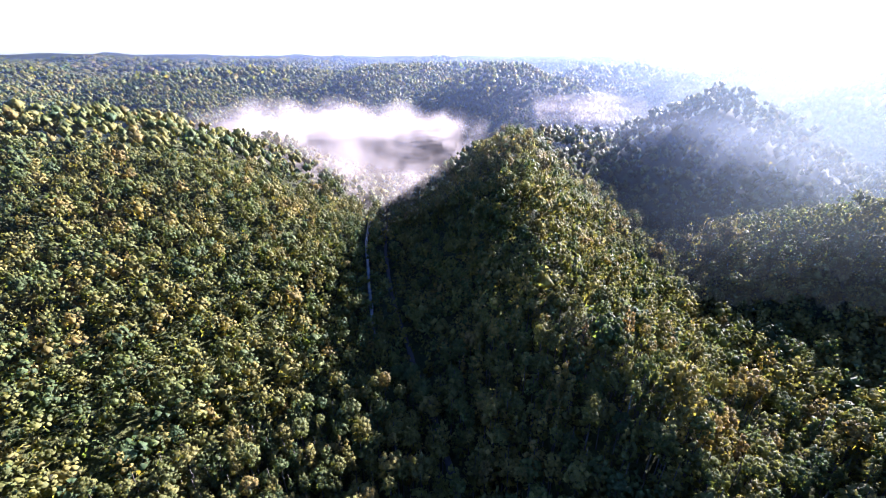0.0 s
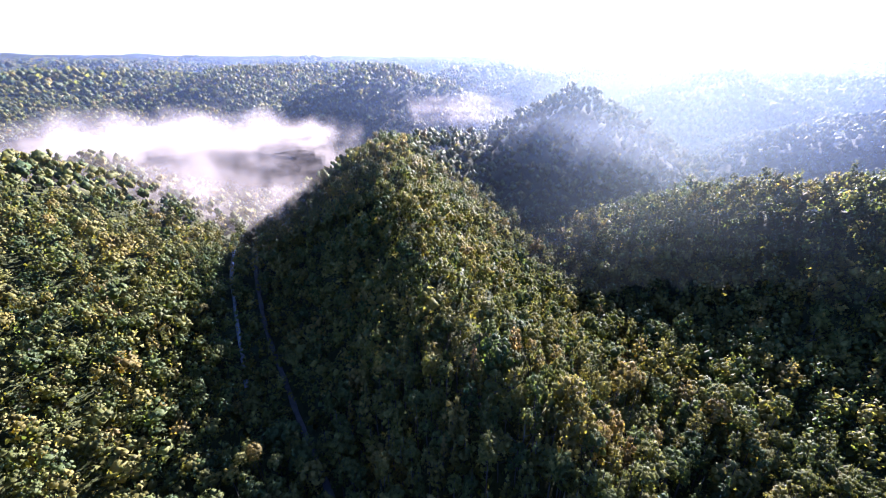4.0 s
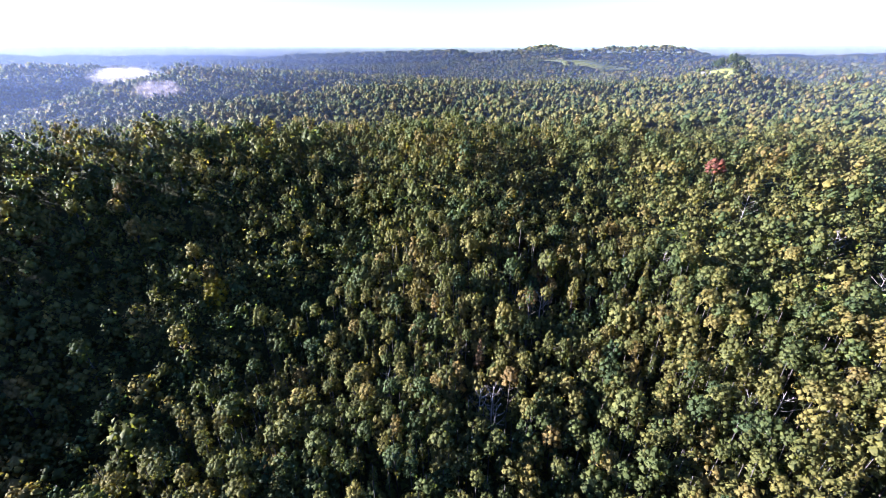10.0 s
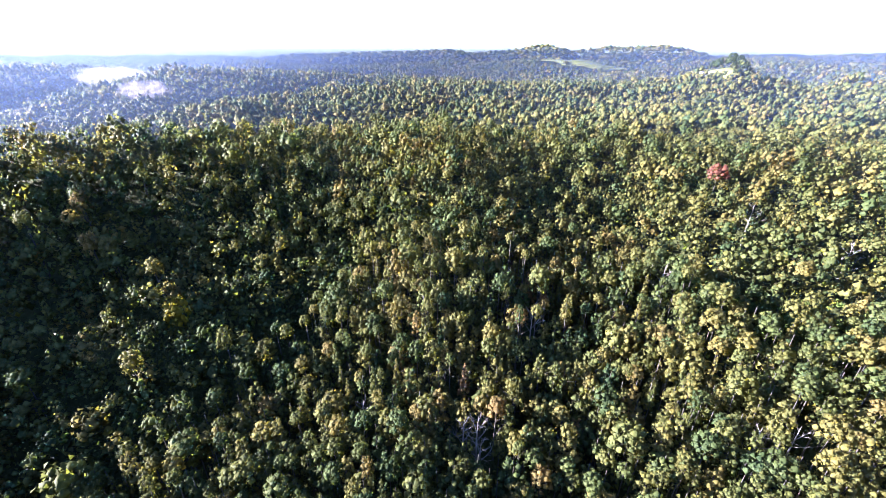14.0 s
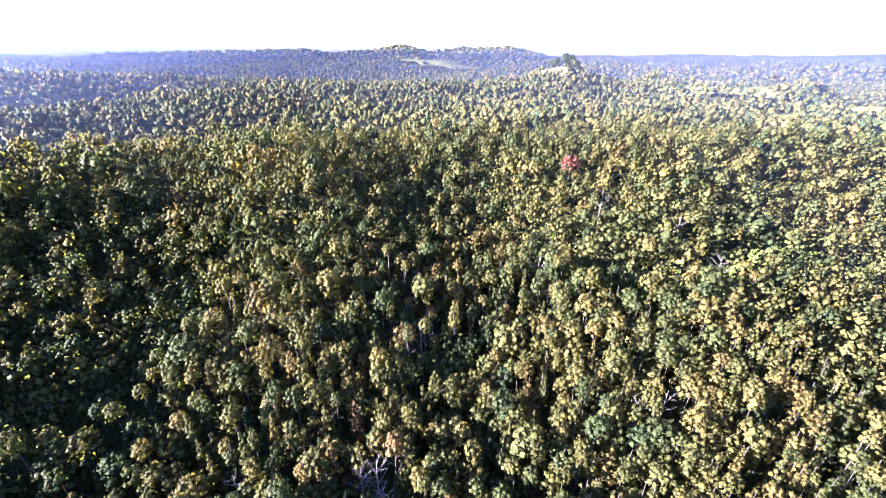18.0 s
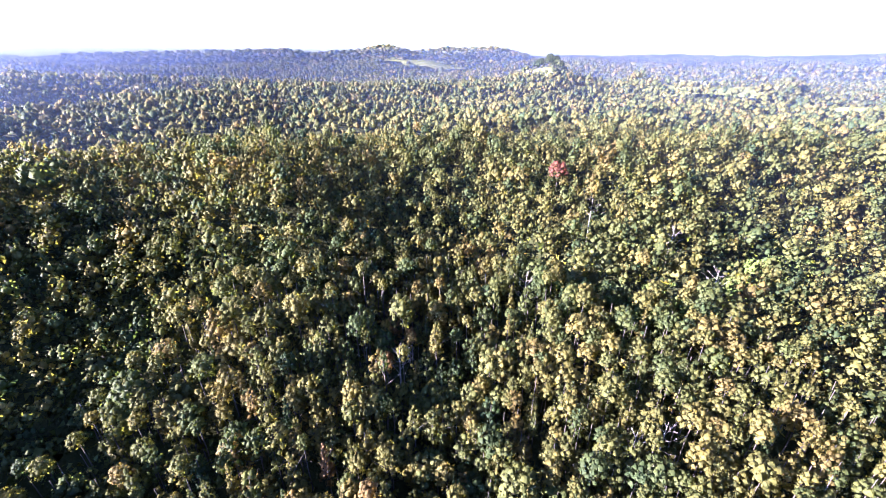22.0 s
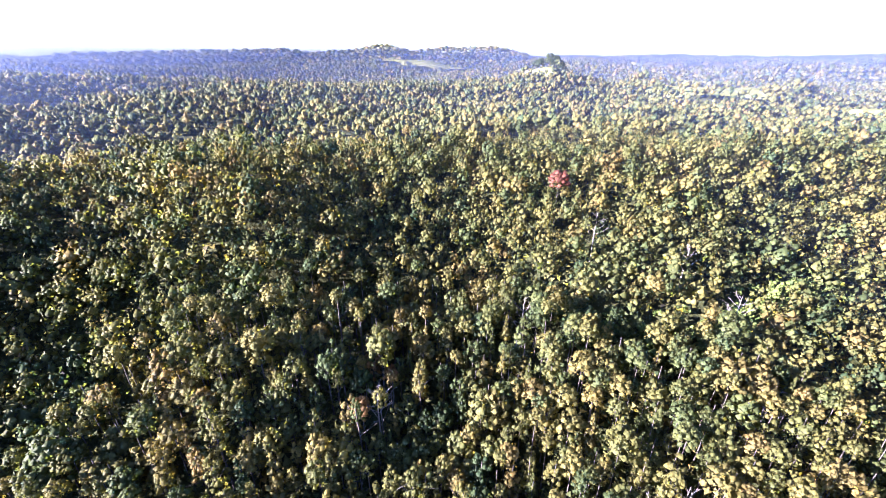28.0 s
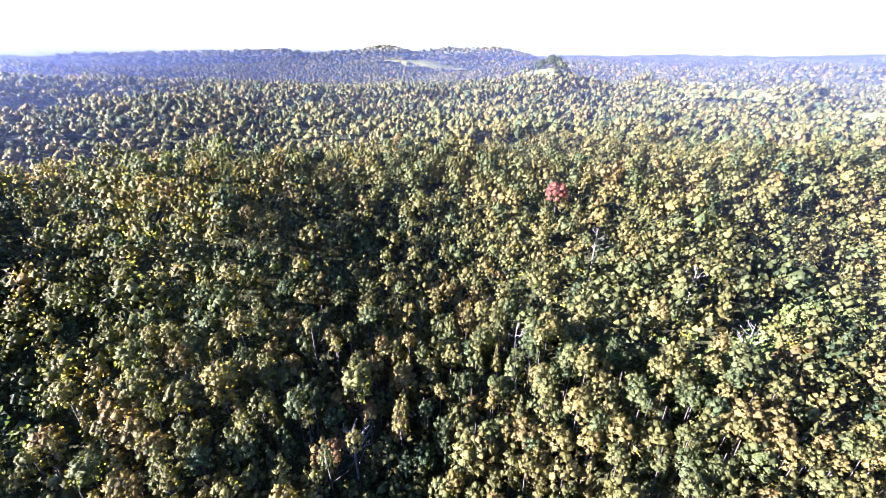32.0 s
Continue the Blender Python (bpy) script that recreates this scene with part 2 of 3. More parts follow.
def step(a, b, v):
    t = np.clip((v - a) / (b - a), 0, 1)
    return t * t * (3 - 2 * t)


def canopy(x, y):
    """Height of the tree tops."""
    x, y = np.asarray(x, float), np.asarray(y, float)
    soft = 3.5
    far = np.hypot(x - 60, y - 40)
    gully = waves(x, y, 95, 7, 1)
    floor = 21 + 17 * step(20, 110, x) * step(190, 90, y) + 2 * waves(x, y, 160) + 30 * step(900, 2000, far)
    table = 92 - 0.5 * np.maximum(0, y + 330) - 0.35 * np.maximum(0, x - 640)  # the southern tableland
    total = np.exp(np.clip(floor / soft, -60, 60)) + np.exp(np.clip(table / soft, -60, 60))
    for line, slope, rounding in CRESTS:
        total = total + np.exp(np.clip(crest_height(x, y, line, slope, rounding) / soft, -60, 60))
    h = soft * np.log(total)
    h = h + gully * 4.0 * step(28, 60, h) * (1 - 0.6 * step(92, 104, h))
    # rolling country towards the horizon
    wild = 114 + 0.0125 * (far - 1000) + 20 * waves(x, y, 620, 7, 2) + 8 * waves(x, y, 230, 7, 3)
    k = step(1150, 1750, far)
    return np.where(k > 0, np.maximum(h, h * (1 - k) + k * wild), h)


ROAD = [(8, 40), (3, 62), (-1, 81), (-7, 98), (-14, 117), (-22, 135), (-35, 170), (-50, 208), (-64, 258), (-70, 300), (-72, 360), (-80, 430)]
STREAM = [(-50, 165), (-55, 182), (-62, 204), (-68, 226), (-75, 248), (-84, 300)]
FIELDS = [(-15, -715, 92, 85, 0.23), (-118, -540, 16, 10, 0.35), (196, -634, 24, 11, -0.1), (820, -1420, 150, 40, 0.4), (-20, -1020, 60, 18, 0.1)]


def line_distance(x, y, line):
    d = np.full(np.shape(x), 1e9)
    for (ax, ay), (bx, by) in zip(line, line[1:]):
        dx, dy = bx - ax, by - ay
        u = np.clip(((x - ax) * dx + (y - ay) * dy) / (dx * dx + dy * dy), 0, 1)
        d = np.minimum(d, np.hypot(x - ax - u * dx, y - ay - u * dy))
    return d


def in_field(x, y, grow=0.0):
    inside = np.zeros(np.shape(x), bool)
    for fx, fy, rx, ry, turn in FIELDS:
        c, s = math.cos(turn), math.sin(turn)
        a, b = (x - fx) * c + (y - fy) * s, -(x - fx) * s + (y - fy) * c
        inside |= (a / (rx + grow)) ** 2 + (b / (ry + grow)) ** 2 < 1 + 0.25 * waves(x, y, 30)
    return inside


def ground_height(x, y):
    """Height of the soil: the canopy less the height of the trees on it; open land lies at the tops' level."""
    x, y = np.asarray(x, float), np.asarray(y, float)
    h = canopy(x, y) - 22.0
    for fx, fy, rx, ry, turn in FIELDS:
        c, s = math.cos(turn), math.sin(turn)
        a, b = (x - fx) * c + (y - fy) * s, -(x - fx) * s + (y - fy) * c
        h = h + (18.0 if rx < 30 else 24.0) * (1 - step(0.8, 1.9, (a / rx) ** 2 + (b / ry) ** 2))
    bed = np.minimum(line_distance(x, y, ROAD), line_distance(x, y, STREAM))
    return h - 2.0 * (1 - step(5, 26, bed))


def mesh_object(name, verts, faces, mat, smooth=False, parent=None):
    me = bpy.data.meshes.new(name)
    me.from_pydata(verts, [], faces)
    me.materials.append(mat)
    if smooth:
        me.shade_smooth()
    ob = new(name, me)
    if parent:
        ob.parent = parent
    return ob


def raw_mesh(name, co, faces, mats, attribute=None, smooth=False, outward=None):
    """A mesh from arrays: co (n, 3) and faces (m, k)."""
    me = bpy.data.meshes.new(name)
    k = faces.shape[1]
    me.vertices.add(len(co))
    me.vertices.foreach_set("co", co.astype(np.float32).ravel())
    me.loops.add(faces.size)
    me.loops.foreach_set("vertex_index", faces.astype(np.int32).ravel())
    me.polygons.add(len(faces))
    me.polygons.foreach_set("loop_start", np.arange(0, faces.size, k, dtype=np.int32))
    if smooth:
        me.polygons.foreach_set("use_smooth", np.ones(len(faces), bool))
    for m in mats:
        me.materials.append(m)
    if attribute is not None:
        a = me.attributes.new(attribute[0], "FLOAT", "POINT")
        a.data.foreach_set("value", attribute[1].astype(np.float32))
    if outward is not None:
        a = me.attributes.new("outward", "FLOAT_VECTOR", "POINT")
        a.data.foreach_set("vector", outward.astype(np.float32).ravel())
    me.update(calc_edges=True)
    return me


# the ground: one sheet, fine in the bowl and coarse towards the horizon
N = 220
u = np.linspace(-1, 1, N)
spread = np.sinh(u * 3.9) / math.sinh(3.9) * 4400
GX, GY = np.meshgrid(spread + 90, spread + 20)
GZ = ground_height(GX, GY)
beyond = np.hypot(GX - 60, GY - 40)
GZ = GZ + 20 * step(2700, 3100, beyond) - 8 * step(1100, 1700, beyond) * (beyond < 2700)
idx = np.arange(N * N).reshape(N, N)
quads = np.stack([idx[:-1, :-1], idx[:-1, 1:], idx[1:, 1:], idx[1:, :-1]], -1).reshape(-1, 4)
ground = new("ground", raw_mesh("ground", np.stack([GX, GY, GZ], -1).reshape(-1, 3), quads, [GROUND], smooth=True))
tagged(ground, "steep wooded hills with leaf litter and undergrowth", "ground", kind="structure")


def strip(name, line, width, lift, mat, label, category):
    """A ribbon that follows the ground along a line."""
    pts = []
    for (ax, ay), (bx, by) in zip(line, line[1:]):
        n = max(2, int(math.hypot(bx - ax, by - ay) / 4))
        pts += [(ax + (bx - ax) * i / n, ay + (by - ay) * i / n) for i in range(n)]
    pts = np.array(pts + [line[-1]], float)
    for _ in range(6):
        pts[1:-1] = pts[1:-1] * 0.5 + (pts[:-2] + pts[2:]) * 0.25
    way = np.gradient(pts, axis=0)
    way /= np.linalg.norm(way, axis=1)[:, None]
    side = np.stack([-way[:, 1], way[:, 0]], 1)
    cross = np.array([-1.0, -0.85, 0, 0.85, 1.0])
    wob = 1 + 0.15 * np.sin(np.arange(len(pts)) * 1.7)
    p = pts[:, None] + side[:, None] * (cross * width / 2)[None, :, None] * wob[:, None, None]
    z = ground_height(p[..., 0], p[..., 1]).max(axis=1)[:, None] + lift * np.array([-4.0, 1, 1.2, 1, -4.0])[None]
    co = np.concatenate([p, z[..., None]], -1).reshape(-1, 3)
    i = np.arange(len(co)).reshape(-1, 5)
    f = np.stack([i[:-1, :-1], i[:-1, 1:], i[1:, 1:], i[1:, :-1]], -1).reshape(-1, 4)
    return tagged(new(name, raw_mesh(name, co, f, [mat], smooth=True)), label, category, kind="structure")


strip("road", ROAD, 2.4, 0.35, GRAVEL, "narrow gravel road along the valley floor", "road")
strip("water", STREAM, 2.0, 0.25, WATER, "shallow pale stream between the trees", "stream")
for i, (fx, fy, rx, ry, turn) in enumerate(FIELDS):
    rings, spokes = 7, 40
    co, f = [], []
    for r in range(rings + 1):
        for s in range(spokes):
            a = 6.283 * s / spokes
            k = r / rings * (1.0 + 0.13 * math.sin(3 * a + i) + 0.08 * math.sin(7 * a))
            x, y = k * rx * math.cos(a), k * ry * math.sin(a)
            co.append((fx + x * math.cos(turn) - y * math.sin(turn), fy + x * math.sin(turn) + y * math.cos(turn)))
    co = np.array(co)
    z = ground_height(co[:, 0], co[:, 1]) + np.where(np.arange(len(co)) < rings * spokes, 1.2, -3.0)
    ii = np.arange(len(co)).reshape(rings + 1, spokes)
    f = np.stack([ii[:-1], np.roll(ii, -1, 1)[:-1], np.roll(ii, -1, 1)[1:], ii[1:]], -1).reshape(-1, 4)
    tagged(new("pasture", raw_mesh("pasture", np.column_stack([co, z]), f, [GRASS], smooth=True)),
           "pale green grassy clearing among the woods", "meadow", kind="structure")

# ---- trees: shapes shared by many, from full crowns down to distant clumps ----
OCT = (np.array([(1, 0, 0), (0, 1, 0), (-1, 0, 0), (0, -1, 0), (0, 0, 1), (0, 0, -1)], float),
       np.array([(0, 1, 4), (1, 2, 4), (2, 3, 4), (3, 0, 4), (1, 0, 5), (2, 1, 5), (3, 2, 5), (0, 3, 5)]))


def lobes(r, kind):
    """Boughs of a crown of about unit width: centres and radii. Broad crowns are wide and billowing, tall ones a column."""
    out = []
    if kind == "broad":
        for i in range(32):
            h = 0.2 + 0.8 * (i + 0.5) / 32
            a = i * 2.4 + r.uniform(-0.4, 0.4)
            k = math.sqrt(max(0.02, 1 - ((h - 0.42) / 0.6) ** 2)) * r.uniform(0.82, 1.12)
            out.append((0.42 * k * math.cos(a), 0.42 * k * math.sin(a), h * 1.02, r.uniform(0.095, 0.15)))
        out.append((0, 0, 0.56, 0.38))
    elif kind == "tall":
        for i in range(30):
            h = 0.12 + 1.45 * i / 29
            a = i * 2.4 + r.uniform(-0.5, 0.5)
            k = (0.36 * (1 - (h / 1.8) ** 2.5) + 0.03) * r.uniform(0.82, 1.15)
            out.append((k * math.cos(a), k * math.sin(a), h, r.uniform(0.09, 0.14) * (1.1 - 0.15 * h)))
        out.append((0, 0, 0.5, 0.32))
        out.append((0, 0, 1.0, 0.27))
    else:
        for i in range(22):
            h = 0.08 + 1.55 * i / 21
            a = i * 2.4
            k = 0.27 * (1 - h / 1.7)
            out.append((k * math.cos(a), k * math.sin(a), h, 0.15 * (1.1 - h / 2.2)))
        out.append((0, 0, 0.6, 0.22))
    return np.array(out)


def sprays(r, lb, n, size, deep=0.9, far_out=1.15):
    """n small leaf sprays on the outer faces of the boughs, three points each."""
    w = lb[:, 3] ** 2
    pick = r.choice(len(lb), n, p=w / w.sum())
    d = r.normal(size=(n, 3))
    d[:, 2] = d[:, 2] * 0.9 + 0.25
    d /= np.linalg.norm(d, axis=1)[:, None]
    c = lb[pick, :3] + d * (lb[pick, 3] * r.uniform(deep, far_out, n))[:, None]
    nrm = d + r.normal(size=(n, 3)) * 0.45
    nrm /= np.linalg.norm(nrm, axis=1)[:, None]
    t = np.cross(nrm, r.normal(size=(n, 3)))
    t /= np.linalg.norm(t, axis=1)[:, None]
    b = np.cross(nrm, t)
    s = (size * r.uniform(0.6, 1.35, n))[:, None]
    v = np.stack([c + t * s, c - t * s * 0.6 + b * s * 0.75, c - t * s * 0.6 - b * s * 0.75], 1).reshape(-1, 3)
    o = np.repeat(outward_of(c, d) + r.normal(size=(n, 3)) * 0.14, 3, axis=0)
    return v, np.arange(3 * n).reshape(n, 3), o


def outward_of(p, d):
    """The way a spray faces: off its bough, and off the crown as a whole."""
    q = p - (0, 0, 0.42)
    q = q / np.maximum(np.linalg.norm(q, axis=1), 0.05)[:, None]
    return d * 0.45 + q * 0.55 + (0, 0, 0.1)


def core(r, lb, shape, shrink):
    v0, f0 = shape
    vs, fs, os = [], [], []
    for x, y, z, rad in lb:
        v = v0 * rad * shrink * r.uniform(0.85, 1.12, (len(v0), 1)) + (x, y, z)
        fs.append(f0 + sum(len(q) for q in vs))
        vs.append(v)
        os.append(outward_of(v, v0))
    return np.concatenate(vs), np.concatenate(fs), np.concatenate(os)


def together(a, b):
    return np.concatenate([a[0], b[0]]), np.concatenate([a[1], b[1] + len(a[0])]), np.concatenate([a[2], b[2]])


def crown_shape(seed, kind, leaves, size, core_lobes, shape):
    """A crown about one wide: leaf sprays round dense boughs."""
    r = np.random.RandomState(seed)
    lb = lobes(r, kind)
    big = lb[np.argsort(-lb[:, 3])[:core_lobes]] * (1, 1, 1, 1)
    big[big[:, 3] > 0.2, 3] *= 0.74
    return together(core(r, big, shape, 0.92), sprays(r, lb, leaves, size))


KINDS = ["broad", "broad", "broad", "tall", "tall", "broad", "tall", "slim"]
FULL = [crown_shape(s, k, 410, 0.045, 24, OCT) for s, k in enumerate(KINDS)]
MIDDLE = [crown_shape(20 + s, k, 68, 0.071, 12, OCT) for s, k in enumerate(KINDS)]


def lump(seed, boughs, leaves, size):
    """A far crown: a dense bough with smaller ones round it, and sprays on all of them."""
    r = np.random.RandomState(seed)
    lb = [(0, 0, 0.5, 0.38)]
    for i in range(boughs - 1):
        a = i * 2.4 + seed
        lb.append((0.27 * math.cos(a), 0.27 * math.sin(a), r.uniform(0.42, 0.85), r.uniform(0.19, 0.28)))
    lb = np.array(lb)
    v, f, o = core(r, lb, OCT, 0.95)
    return together((v * (1, 1, 1.1), f, o), sprays(r, lb, leaves, size, 0.85, 1.2))


BUSH = [sprays(np.random.RandomState(70 + s), np.array([(0, 0, 0.45, 0.45), (0.2, 0.1, 0.7, 0.3)]), 26, 0.125) for s in range(5)]
FAR = [lump(40 + s, 3, 14, 0.11) for s in range(9)]
DISTANT = [lump(60 + s, 1, 7, 0.2) for s in range(9)]
SPECK = [lump(90 + s, 1, 5, 0.26) for s in range(5)]


def trunk_shape(sides=5, bend=0.02, seed=0):
    """A tapered, slightly crooked stem of unit height with a few limbs."""
    r = np.random.RandomState(seed)
    vs, fs = [], []

    def limb(p0, p1, r0, r1, n):
        base = len(vs)
        for k in range(3):
            t = k / 2
            c = np.array(p0) * (1 - t) + np.array(p1) * t + (r.uniform(-bend, bend), r.uniform(-bend, bend), 0) * np.array(0 if k == 0 else 1)
            for s in range(n):
                a = 6.283 * s / n
                q = r0 * (1 - t) + r1 * t
                vs.append(tuple(c + (q * math.cos(a), q * math.sin(a), 0)))
        for k in range(2):
            for s in range(n):
                fs.append((base + k * n + s, base + k * n + (s + 1) % n, base + (k + 1) * n + (s + 1) % n, base + (k + 1) * n + s))

    limb((0, 0, -0.06), (0, 0, 0.92), 0.011, 0.004, sides)
    for i in range(3):
        a, h = i * 2.4, 0.42 + 0.12 * i
        limb((0, 0, h), (0.15 * math.cos(a), 0.15 * math.sin(a), h + 0.16), 0.006, 0.002, 3)
    return np.array(vs), np.array(fs)


TRUNKS = [trunk_shape(seed=s) for s in range(4)]

# where trees stand: a jittered grid, thinner with distance, none on the road, the stream or the clearings
LOOKOUT = [(0, 0), (28, 20), (48, -50)]


# an old logging track up the south slope, with few trees and low brush
TRACK = [(72, -168), (40, -160), (18, -178), (0, -198), (-22, -225)]


# bare trees: x, y, height
DEAD = [(92, -63, 20), (95, -60, 18), (88, -60, 17), (104, -106, 20), (33, -113, 19), (30, -190, 20), (14, -178, 20), (122, -42, 18), (62, -196, 21),
        (26, -118, 19), (76, -150, 20), (8, -150, 19)]


def scatter(cell, low, high, seed):
    r = np.random.RandomState(seed)
    n = int((high + 80) / cell / 0.9) + 2
    gx, gy = np.meshgrid(np.arange(-n, n + 1) * cell, np.arange(-n, n + 1) * cell)
    gx = gx + 0.5 * cell * (np.arange(2 * n + 1)[:, None] % 2)
    x = (gx + r.uniform(-0.42, 0.42, gx.shape) * cell).ravel() + 25
    y = (gy * 0.9 + r.uniform(-0.42, 0.42, gx.shape) * cell).ravel() - 5
    d = line_distance(x, y, LOOKOUT)
    keep = (d >= low) & (d < high)
    keep &= (line_distance(x, y, ROAD) > 2.6) & (line_distance(x, y, STREAM) > 2.0) & ~in_field(x, y, 3.0)
    keep &= ~((line_distance(x, y, TRACK) < 6.5) & (r.uniform(size=len(x)) < 0.65))
    for px, py, _ in DEAD:
        keep &= np.hypot(x - px, y - py) > 4.0
    return x[keep], y[keep], r


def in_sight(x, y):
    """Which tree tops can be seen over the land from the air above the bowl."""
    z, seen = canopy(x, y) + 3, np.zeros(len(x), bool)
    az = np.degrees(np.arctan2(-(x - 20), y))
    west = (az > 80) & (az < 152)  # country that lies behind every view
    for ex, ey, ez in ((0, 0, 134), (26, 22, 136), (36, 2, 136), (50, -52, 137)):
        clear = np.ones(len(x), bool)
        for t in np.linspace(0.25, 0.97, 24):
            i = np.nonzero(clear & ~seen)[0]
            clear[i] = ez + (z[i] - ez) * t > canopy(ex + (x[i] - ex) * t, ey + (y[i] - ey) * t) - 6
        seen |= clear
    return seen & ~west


def tone_of(x, y, r):
    """Hue of a tree: patches of species, and each tree its own."""
    base = 0.43 + 0.13 * waves(x, y, 70, 7, 4) + 0.07 * waves(x, y, 24, 7, 1)
    dry = step(-40, -140, y) * 0.03
    return np.clip(base + dry + r.normal(size=len(x)) * 0.19, 0.02, 0.82)


def forest(name, shapes, x, y, r, width, tall, mat, label, sink=0.0):
    """All these trees' crowns as one mesh."""
    n = len(x)
    z = ground_height(x, y)
    wide = width * np.exp(r.normal(size=n).clip(-2, 2) * 0.26)
    high = tall * np.exp(r.normal(size=n).clip(-2, 1.8) * 0.14)
    turn, kind, tone = r.uniform(0, 6.283, n), r.randint(len(shapes), size=n), tone_of(x, y, r)
    cos, faces, tones, ways, start = [], [], [], [], 0
    for k, (v, f, o) in enumerate(shapes):
        who = np.nonzero(kind == k)[0]
        if not len(who):
            continue
        c, s = np.cos(turn[who])[:, None], np.sin(turn[who])[:, None]
        top = v[:, 2].max()
        crown = np.minimum(wide[who] * top * (1.3 if top > 1.2 else 1.1), high[who] * 0.86)
        sz = (crown / top)[:, None]
        w = wide[who][:, None]
        px = (v[None, :, 0] * c - v[None, :, 1] * s) * w + x[who][:, None]
        py = (v[None, :, 0] * s + v[None, :, 1] * c) * w + y[who][:, None]
        pz = v[None, :, 2] * sz + (z[who] + high[who] - crown - sink)[:, None]
        cos.append(np.stack([px, py, pz], -1).reshape(-1, 3))
        faces.append((f[None] + (np.arange(len(who)) * len(v))[:, None, None]).reshape(-1, 3) + start)
        tones.append(np.repeat(tone[who], len(v)))
        ways.append(np.stack([o[None, :, 0] * c - o[None, :, 1] * s, o[None, :, 0] * s + o[None, :, 1] * c, o[None, :, 2] + 0 * c], -1).reshape(-1, 3))
        start += len(who) * len(v)
    me = raw_mesh(name, np.concatenate(cos), np.concatenate(faces), [mat], ("tone", np.concatenate(tones)), outward=np.concatenate(ways))
    tagged(new(name, me), label, "forest", kind="stuff")
    return z, high


def stems(name, x, y, z, high, r, label):
    """Trunks of the joined woods, without their limbs."""
    cos, faces, start = [], [], 0
    kind = r.randint(len(TRUNKS), size=len(x))
    for k, (v, f) in enumerate((v[:15], f[:10]) for v, f in TRUNKS):
        who = np.nonzero(kind == k)[0]
        a = r.uniform(0, 6.283, len(who))[:, None]
        h = high[who][:, None]
        px = (v[None, :, 0] * np.cos(a) - v[None, :, 1] * np.sin(a)) * h + x[who][:, None]
        py = (v[None, :, 0] * np.sin(a) + v[None, :, 1] * np.cos(a)) * h + y[who][:, None]
        pz = v[None, :, 2] * h + z[who][:, None]
        cos.append(np.stack([px, py, pz], -1).reshape(-1, 3))
        faces.append((f[None] + (np.arange(len(who)) * len(v))[:, None, None]).reshape(-1, 4) + start)
        start += len(who) * len(v)
    tagged(new(name, raw_mesh(name, np.concatenate(cos), np.concatenate(faces), [BARK])), label, "trunks", kind="stuff")


# the nearest woods: single trees in two stretches of the plan, the rest joined
x, y, r = scatter(5.1, 0, 118, 21)
single = ((x > 70) & (x < 136) & (y > -120) & (y < -56)) | ((x > 36) & (x < 82) & (y > 78) & (y < 113))
near_single = list(zip(x[single], y[single]))
sides = ~single & (x < 45) & (y < 40) & (y > -75 + 0.2 * x)  # the near floor of the bowl, west of its middle
forest("near_woods", MIDDLE, x[sides], y[sides], r, 5.9, 21.0, LEAF_WOOD, "dense broadleaf woods on the floor of the bowl")
single_or_side = single | sides
z, high = forest("near_woods", FULL, x[~single_or_side], y[~single_or_side], r, 5.9, 21.0, LEAF_WOOD, "dense broadleaf woods in late summer green and olive")
z, high = ground_height(x[~single], y[~single]), 21.5 + 0 * x[~single]
clear_of = line_distance(x[~single], y[~single], TRACK) > 14
stems("tree_stems", x[~single][clear_of], y[~single][clear_of], z[clear_of], high[clear_of], r, "grey-brown trunks under the canopy")
UNSEEN = []


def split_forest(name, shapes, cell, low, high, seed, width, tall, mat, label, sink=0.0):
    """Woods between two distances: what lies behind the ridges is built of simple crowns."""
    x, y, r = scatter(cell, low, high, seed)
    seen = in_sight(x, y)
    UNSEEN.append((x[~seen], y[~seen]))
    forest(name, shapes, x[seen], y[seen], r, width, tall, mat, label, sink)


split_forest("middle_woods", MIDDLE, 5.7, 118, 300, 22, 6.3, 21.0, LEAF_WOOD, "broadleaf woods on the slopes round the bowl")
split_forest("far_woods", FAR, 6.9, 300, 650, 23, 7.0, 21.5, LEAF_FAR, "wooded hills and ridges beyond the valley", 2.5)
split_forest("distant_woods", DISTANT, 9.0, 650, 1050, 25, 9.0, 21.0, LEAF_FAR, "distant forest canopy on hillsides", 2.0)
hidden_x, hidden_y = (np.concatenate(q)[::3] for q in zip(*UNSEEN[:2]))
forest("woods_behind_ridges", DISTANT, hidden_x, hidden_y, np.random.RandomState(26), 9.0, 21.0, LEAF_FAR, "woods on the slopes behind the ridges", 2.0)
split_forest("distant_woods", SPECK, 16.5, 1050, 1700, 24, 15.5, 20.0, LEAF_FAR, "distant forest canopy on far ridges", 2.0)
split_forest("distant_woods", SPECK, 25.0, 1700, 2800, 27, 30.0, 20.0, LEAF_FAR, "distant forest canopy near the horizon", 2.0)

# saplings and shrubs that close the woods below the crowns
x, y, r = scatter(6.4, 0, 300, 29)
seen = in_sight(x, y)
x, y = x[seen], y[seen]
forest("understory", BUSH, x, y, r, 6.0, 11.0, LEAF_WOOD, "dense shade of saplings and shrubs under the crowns")

